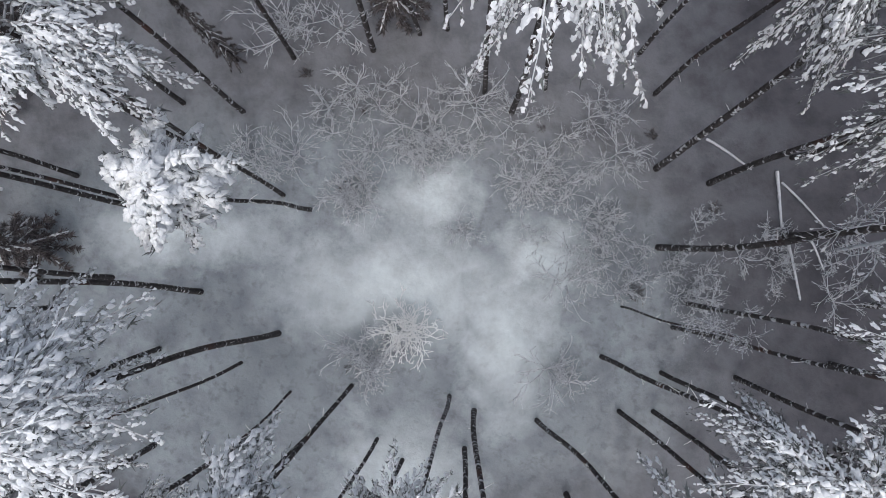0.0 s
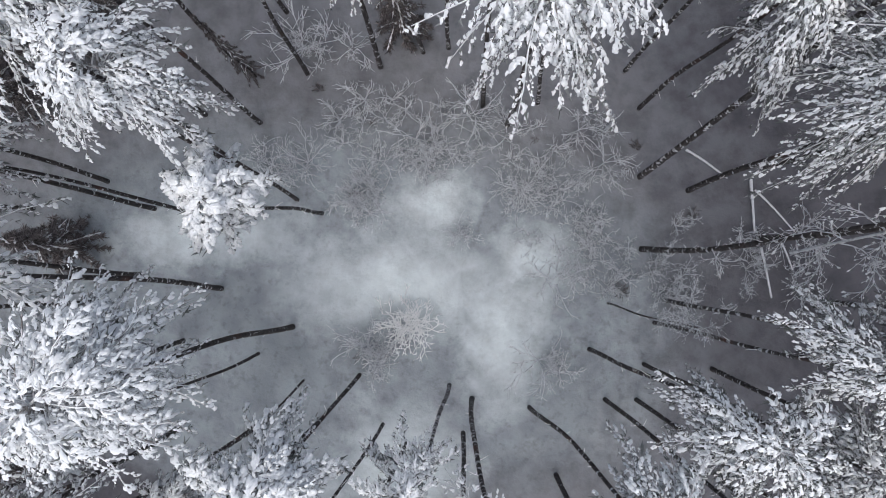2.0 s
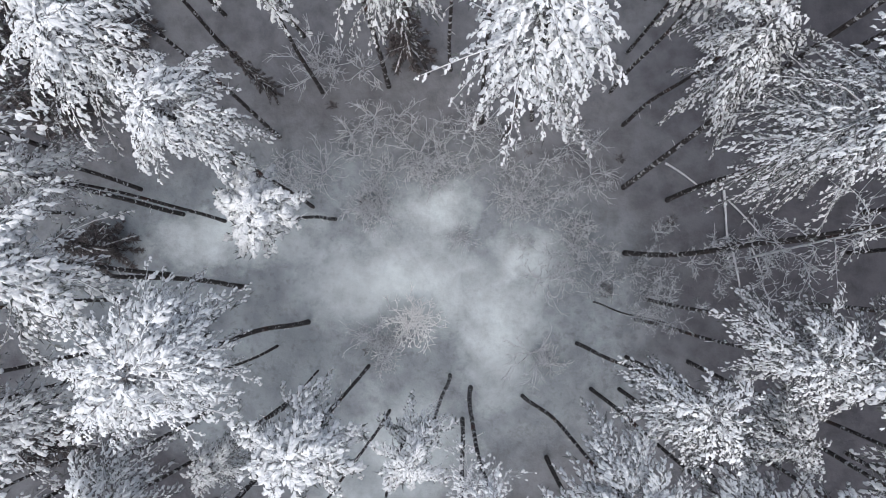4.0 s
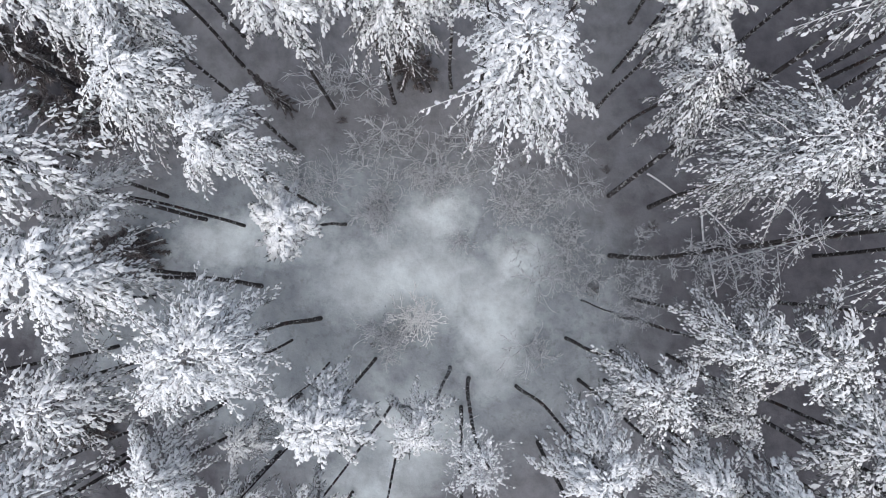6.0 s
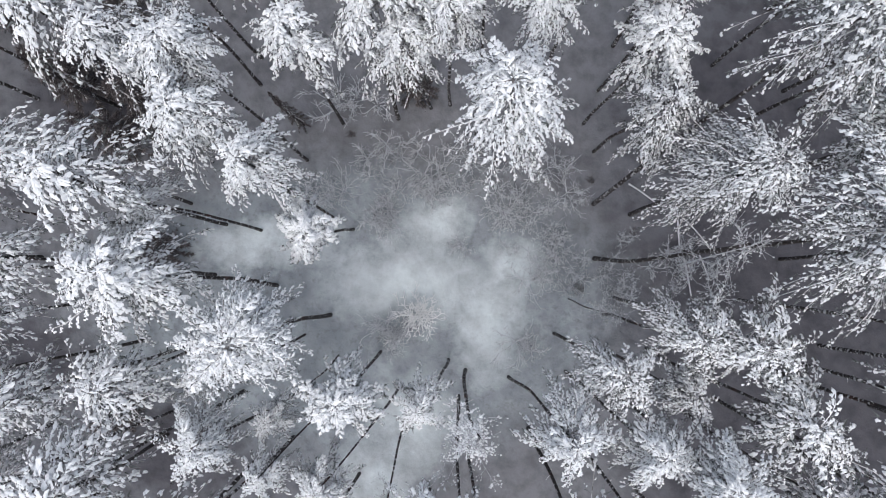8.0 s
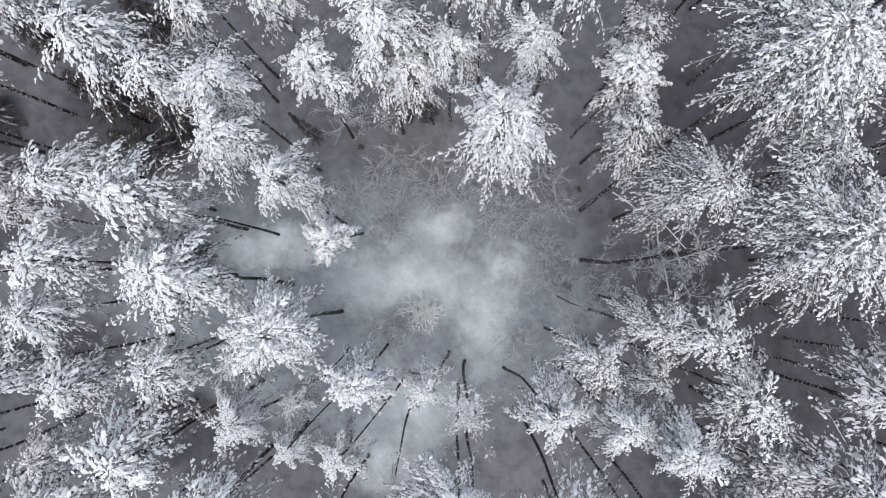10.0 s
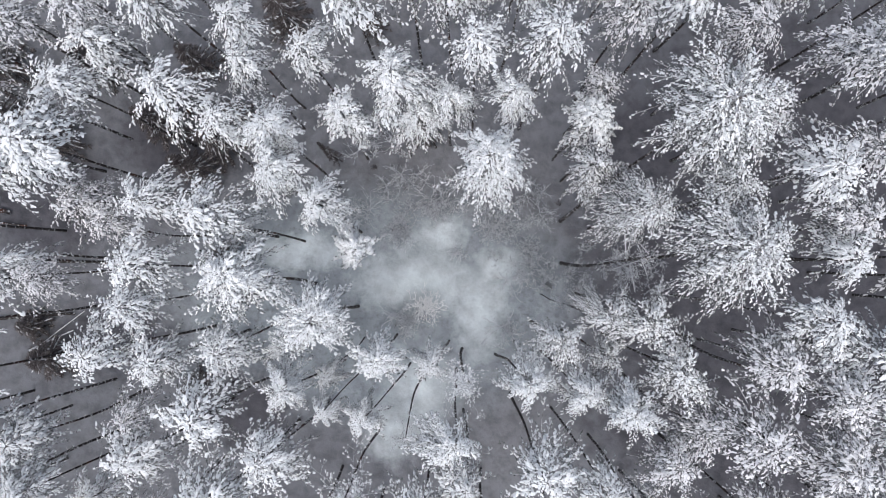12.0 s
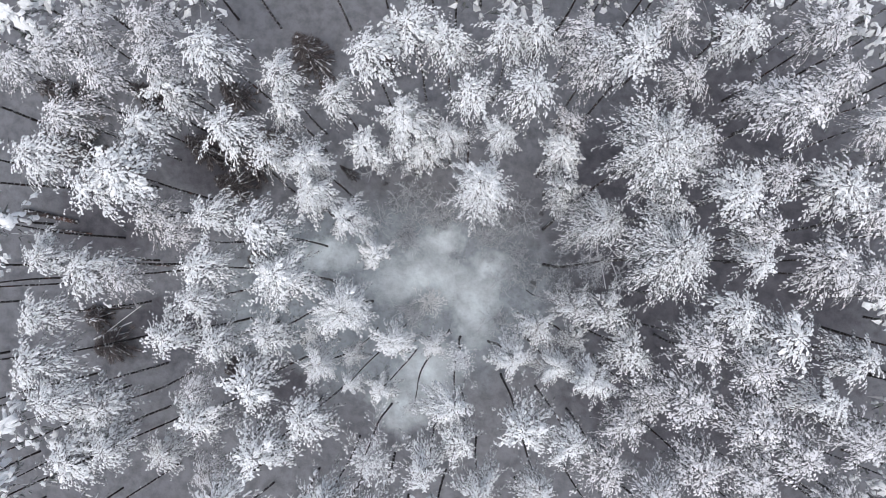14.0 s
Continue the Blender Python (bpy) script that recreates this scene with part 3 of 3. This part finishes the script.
tree("white", (-22.2, 6.4), (-22.6, 6.9, 23.0), 2.8, 0.18)
tree("grey", (-22.6, 5.0), (-22.9, 4.5, 17.4), 1.9, 0.15)
tree("grey", (-20.6, 2.9), (-20.9, 3.0, 17.5), 1.6, 0.14)
tree("white", (-29.4, 8.2), (-29.8, 8.4, 20.9), 2.5, 0.17)
tree("grey", (-27.2, 10.9), (-27.7, 11.1, 21.0), 2.2, 0.17)
tree("white", (-21.8, 10.4), (-22.1, 10.6, 21.0), 2.0, 0.17)
tree("white", (-15.82, 7.81), (-16.0, 10.3, 21.5), 2.2, 0.17)
tree("white", (-20.2, 13.0), (-20.6, 13.2, 20.2), 2.0, 0.16)
tree("grey", (-20.6, 14.0), (-20.9, 14.8, 22.2), 1.8, 0.16)
tree("grey", (-24.6, 13.7), (-24.9, 14.0, 22.0), 1.9, 0.16)
tree("white", (-16.9, 15.6), (-17.3, 16.0, 22.0), 2.3, 0.18)
tree("grey", (-28.4, 15.4), (-28.8, 15.7, 21.0), 2.0, 0.16)
tree("grey", (-30.8, 14.4), (-31.0, 14.7, 21.0), 1.9, 0.16)
tree("grey", (-26.0, 17.2), (-26.3, 17.5, 21.0), 2.1, 0.16)
tree("grey", (-21.6, 17.6), (-21.9, 17.9, 21.0), 1.9, 0.16)

# ---- the stand to the north ----
tree("white", (-12.7, 13.6), (-12.9, 14.5, 19.6), 1.8, 0.16)
tree("white", (-12.75, 11.9), (-12.6, 12.4, 19.0), 1.7, 0.16)
tree("white", (-8.4, 12.4), (-8.8, 12.9, 19.2), 1.8, 0.16)
tree("white", (-3.0, 17.0), (-3.3, 17.5, 21.0), 2.6, 0.17)
tree("white", (-0.4, 16.0), (-0.6, 16.6, 20.3), 2.3, 0.16)
tree("white", (3.4, 16.8), (3.7, 17.3, 21.0), 2.0, 0.16)
tree("white", (5.8, 16.9), (6.0, 17.3, 21.0), 1.8, 0.16)
tree("white", (5.0, 12.0), (5.4, 12.7, 23.2), 2.0, 0.17)
tree("grey", (9.6, 14.4), (10.0, 15.0, 20.6), 2.2, 0.17)
tree("white", (11.4, 14.0), (12.0, 14.5, 24.6), 2.3, 0.18)

# ---- the stand to the east ----
tree("white", (19.4, 16.8), (19.8, 17.1, 21.0), 2.3, 0.17)
tree("grey", (15.8, 13.2), (16.2, 13.7, 21.4), 1.8, 0.16)
tree("grey", (20.2, 11.6), (20.7, 12.0, 23.3), 2.2, 0.17)
tree("grey", (21.2, 10.4), (21.8, 10.8, 26.4), 2.5, 0.18)
tree("grey", (26.6, 13.8), (27.0, 14.1, 21.0), 2.2, 0.17)
tree("grey", (25.6, 17.0), (25.9, 17.5, 21.0), 2.2, 0.17)
tree("white", (18.0, 5.4), (18.4, 5.6, 24.6), 2.3, 0.18)
tree("grey", (21.4, 6.8), (21.7, 7.0, 22.8), 1.8, 0.16)
tree("white", (26.2, 6.2), (26.6, 6.4, 21.2), 2.6, 0.18)
tree("grey", (20.7, 3.2), (21.0, 3.3, 22.5), 1.8, 0.16)
tree("white", (20.0, 1.1), (20.3, 1.2, 22.6), 1.9, 0.16)
tree("grey", (25.8, 1.4), (26.2, 1.5, 21.2), 2.5, 0.18)
tree("grey", (28.4, 0.5), (28.7, 0.4, 20.8), 2.0, 0.16)
tree("fine", (11.8, -4.6), (12.1, -4.9, 21.2), 2.2, 0.16)
tree("grey", (15.8, -4.0), (16.2, -4.2, 23.9), 2.1, 0.17)
tree("white", (17.37, -1.47), (18.6, -1.8, 24.0), 1.9, 0.17)
tree("white", (22.3, -4.2), (22.2, -3.6, 23.4), 2.4, 0.18)
tree("grey", (19.2, -5.6), (19.7, -5.8, 23.4), 2.1, 0.17)
tree("grey", (13.4, -7.6), (13.7, -8.0, 20.0), 2.0, 0.16)
tree("grey", (16.0, -7.6), (15.7, -8.1, 23.6), 2.3, 0.17)
tree("grey", (11.8, -9.4), (12.1, -9.8, 20.6), 1.9, 0.16)
tree("grey", (19.9, -9.2), (20.3, -9.5, 22.7), 2.3, 0.17)
tree("grey", (23.4, -11.8), (23.9, -12.1, 21.2), 2.4, 0.17)
tree("white", (25.4, -7.8), (25.8, -8.0, 21.0), 2.2, 0.17)
tree("white", (27.7, -5.1), (28.1, -5.3, 21.0), 2.0, 0.16)
tree("grey", (27.6, -10.8), (28.0, -11.0, 21.0), 2.3, 0.17)

# ---- the stand to the south ----
tree("white", (4.5, -9.6), (4.8, -10.1, 22.5), 2.1, 0.17)
tree("white", (7.8, -10.7), (8.1, -11.1, 21.8), 1.7, 0.15)
tree("grey", (10.8, -12.8), (11.1, -13.2, 19.4), 2.2, 0.16)
tree("grey", (16.5, -12.7), (16.8, -13.1, 21.0), 2.3, 0.17)
tree("white", (-1.6, -13.4), (-1.8, -13.8, 21.0), 1.8, 0.16)
tree("white", (6.0, -14.2), (6.2, -14.6, 20.5), 1.6, 0.15)
tree("grey", (20.4, -13.2), (20.8, -13.6, 20.8), 2.0, 0.16)

# ---- dark young spruces ----
spruce(-9.9, 9.3, 8.5, 0.6)
spruce(-2.7, 11.3, 9.5, 1.5)
spruce(-13.8, 20.4, 9.0, 2.4)
spruce(-33.0, -7.2, 4.0, 2.2)
spruce(-34.6, -4.6, 3.0, 1.6)
spruce(-6.8, 20.0, 5.0, 1.2)
spruce(-18.3, 1.1, 6.0, 1.7)
spruce(-21.0, 8.2, 7.5, 1.9)
spruce(-23.5, 11.6, 8.0, 2.2)
spruce(-19.3, 10.2, 7.0, 1.8)
spruce(-20.6, -9.0, 5.0, 1.4)
spruce(-29.0, 16.5, 7.0, 2.0)
spruce(-21.0, 16.8, 6.5, 1.8)
spruce(-36.5, 12.0, 8.0, 2.4)
spruce(-37.0, 16.4, 8.0, 2.4)
spruce(-17.5, 12.6, 6.0, 1.6)
spruce(-32.5, 10.5, 7.0, 2.0)

# ---- the rest of the stand, at forest spacing, but for its small openings ----
OPENINGS = ((-33.5, 13.5, 3.2), (-24.0, 10.0, 2.6), (-35.0, 5.0, 3.0), (-10.5, 19.5, 3.6), (-29.5, 4.6, 2.4), (-26.5, -4.6, 4.0), (-4.6, -11.5, 2.6), (-24.5, -7.6, 1.8), (-13.5, -16.5, 1.8), (15.0, -1.0, 2.5), (24.0, -1.6, 2.4))
for _ in range(5600):
    x, y = chance.uniform(-51, 51), chance.uniform(-32, 32)
    beyond = abs(x) > 31.5 or abs(y) > 18.8
    if math.hypot(x / 1.7, y) < 11 or min(math.hypot(x - a, y - b) for a, b in PLACED) < (3.5 if beyond else 3.3):
        continue
    if any(math.hypot(x - a, y - b) < c for a, b, c in OPENINGS):
        continue
    kind = "outer" if beyond else "grey" if x > 4 or y > 11 and x < -14 else "white"
    tree(kind, (x, y), (x + chance.normal(0, 0.5), y + chance.normal(0, 0.5), chance.uniform(18.5, 23)), chance.uniform(1.8, 2.5), chance.uniform(0.13, 0.19), stubs=4)


# ---- frosted undergrowth ----
def shrub_kind(seed, stems=9, tall=1.5, bark=SHRUB_TWIG):
    """Crooked, forking twigs coated in rime."""
    rng = np.random.default_rng(seed)
    pile = Pile()

    def grow(q, d, long, thick, level):
        steps = 3 - level
        p = [q]
        for _ in range(steps):
            d = d + rng.normal(0, 0.34, 3)
            d = d / np.linalg.norm(d)
            p.append(p[-1] + d * long / steps)
        pile.add(*tube(p, np.linspace(thick, 0.6 * thick, len(p)), 3), 0)
        if level < 2:
            for _ in range(4 if level == 0 else 3):
                f = rng.uniform(0.3, 1.0) * steps
                k = min(int(f), steps - 1)
                w = rotate(d, rng.choice([-1, 1]) * rng.uniform(0.35, 0.9)) + rng.normal(0, 0.2, 3)
                grow(p[k] + (p[k + 1] - p[k]) * (f - k), w / np.linalg.norm(w), long * rng.uniform(0.35, 0.6), 0.7 * thick, level + 1)

    for i in range(stems):
        turn = i * 2.39996 + rng.normal(0, 0.5)
        lean = rng.uniform(0.3, 1.3)
        d = np.array([lean * math.cos(turn), lean * math.sin(turn), 1.0]) / math.hypot(1, lean)
        grow(np.zeros(3), d, tall * rng.uniform(0.5, 0.95), 0.027, 0)
    return pile.mesh("shrub", [bark])


SHRUBS = [shrub_kind(61), shrub_kind(62, 8, 1.9), shrub_kind(63, 11, 1.2), shrub_kind(64, 6, 1.6), shrub_kind(65, 10, 1.4)]

THICK_RIME = shrub_kind(66, 8, 1.5, TWIG)  # heavier rime, whiter than the rest


def shrub(x, y, size, white=False):
    ob = new("shrub", THICK_RIME if white else SHRUBS[int(chance.integers(5))])
    ob.matrix_basis = Matrix.LocRotScale((x, y, 0), Euler((0, 0, chance.uniform(0, 6.28))), (size, size, size * chance.uniform(0.6, 1.0)))
    tagged(ob, "leafless shrub with thin twigs white with hoarfrost", "shrub", "frosted shrubs in the clearing")


def thicket(x, y, rx, ry, count, size=1.0, white=False):
    for _ in range(count):
        turn, far = chance.uniform(0, 6.28), math.sqrt(chance.uniform())
        shrub(x + rx * far * math.cos(turn), y + ry * far * math.sin(turn), size * chance.uniform(0.55, 1.15), white)


thicket(-1.4, 5.2, 1.0, 0.9, 6)
thicket(-1.9, 7.0, 4.4, 2.0, 20)
thicket(4.6, 4.2, 3.6, 1.8, 20, 0.9)
thicket(4.5, 6.8, 3.6, 1.4, 5, 0.8)
thicket(6.0, 0.7, 2.0, 1.8, 16)
thicket(11.2, 0.2, 3.0, 2.4, 18, 0.75)
thicket(-2.3, -2.9, 1.4, 0.6, 5, 1.5, True)
thicket(-4.2, -3.6, 0.7, 0.6, 4, 1.2)
thicket(-4.1, -4.4, 0.8, 0.6, 3)
thicket(4.2, -4.5, 0.9, 0.5, 5, 0.9)
thicket(-8.3, 5.2, 1.3, 0.8, 6, 0.9)
thicket(-4.5, 4.0, 0.8, 1.3, 7, 1.1)
thicket(-0.1, 1.7, 0.7, 0.4, 4, 0.8)
thicket(2.8, 1.4, 0.8, 0.6, 3, 0.8)
thicket(-6.5, 10.8, 1.5, 1.0, 5, 1.2)
thicket(14.5, 1.5, 2.5, 4.0, 6)


# ---- fallen stems in the snow ----
def fallen_log(a, b, thick, snowy=True):
    s = np.linspace(0, 1, 9)
    ob = new("fallen_log")
    ob.location = (a[0], a[1], 0)
    way = np.array([b[0] - a[0], b[1] - a[1], 0.0])
    tagged(ob, "fallen stem half covered with snow on the forest floor" if snowy else "dark fallen stem lying bare on the snow", "log", "fallen stems")
    p = s[:, None] * way + np.stack([0 * s, 0.05 * np.sin(4 * s), thick * 0.7 + 0.1 + 0 * s], 1)
    pile = Pile()
    pile.add(*tube(p, thick * (1 - 0.35 * s), 8), 0)
    part("stem", pile.mesh("stem", [LIMB if snowy else BARK]), ob)
    if not snowy:
        return
    cap = Pile()
    cap.add(*tube(p + np.array([0, 0, thick * 0.45]), thick * (0.85 - 0.3 * s), 8), 0)
    part("snow", cap.mesh("snow", [RIME]), ob, "snow lying along the stem")


fallen_log((13.6, 4.3), (13.75, 1.9), 0.08)
fallen_log((14.05, 1.1), (14.5, -1.2), 0.07)
fallen_log((10.6, 5.7), (12.5, 4.4), 0.07)
fallen_log((13.8, 3.8), (15.6, 1.9), 0.06)
fallen_log((15.0, 1.3), (15.5, 0.1), 0.06)
fallen_log((-42.5, 5.7), (-37.2, 4.7), 0.3, False)
fallen_log((-40.0, 3.9), (-35.8, 3.6), 0.12, False)
fallen_log((-40.0, -4.4), (-31.5, -3.6), 0.16, False)
fallen_log((-33.1, 0.62), (-28.0, 0.52), 0.12, False)
fallen_log((-35.3, -6.8), (-31.6, -5.0), 0.1)
fallen_log((-35.0, -6.9), (-30.7, -3.4), 0.08)
fallen_log((-35.0, -7.0), (-31.9, -6.0), 0.08)


# ---- dark tufts of grass that stand out of the snow ----
def tuft_kind(seed):
    rng = np.random.default_rng(seed)
    pile = Pile()
    at = rng.normal(0, 0.1, (46, 3)) * (1, 1, 0)
    blades(pile, rng, at, np.tile((0.0, 0.0, 1.0), (46, 1)) + at * 4, np.full(46, 0.24), 2, 0, 0.05, 0.35)
    return pile.mesh("grass_tuft", [SPRUCE], False)


TUFTS = [tuft_kind(71), tuft_kind(72)]
for x, y, size in ((-6.8, 8.7, 1.2), (7.6, -1.0, 1.5), (7.3, -0.7, 1.0), (-4.2, 7.0, 0.8), (2.9, 1.2, 0.8), (-5.2, 3.6, 1.1), (8.3, 5.9, 1.2), (10.9, 2.7, 1.2), (-4.9, -4.2, 0.9), (3.5, 6.2, 1.0)):
    ob = new("grass_tuft", TUFTS[int(chance.integers(2))])
    ob.matrix_basis = Matrix.LocRotScale((x, y, 0), Euler((0, 0, chance.uniform(0, 6.28))), (size, size, size))
    tagged(ob, "dark tuft of dead grass sticking out of the snow", "grass", "dead grass tufts")
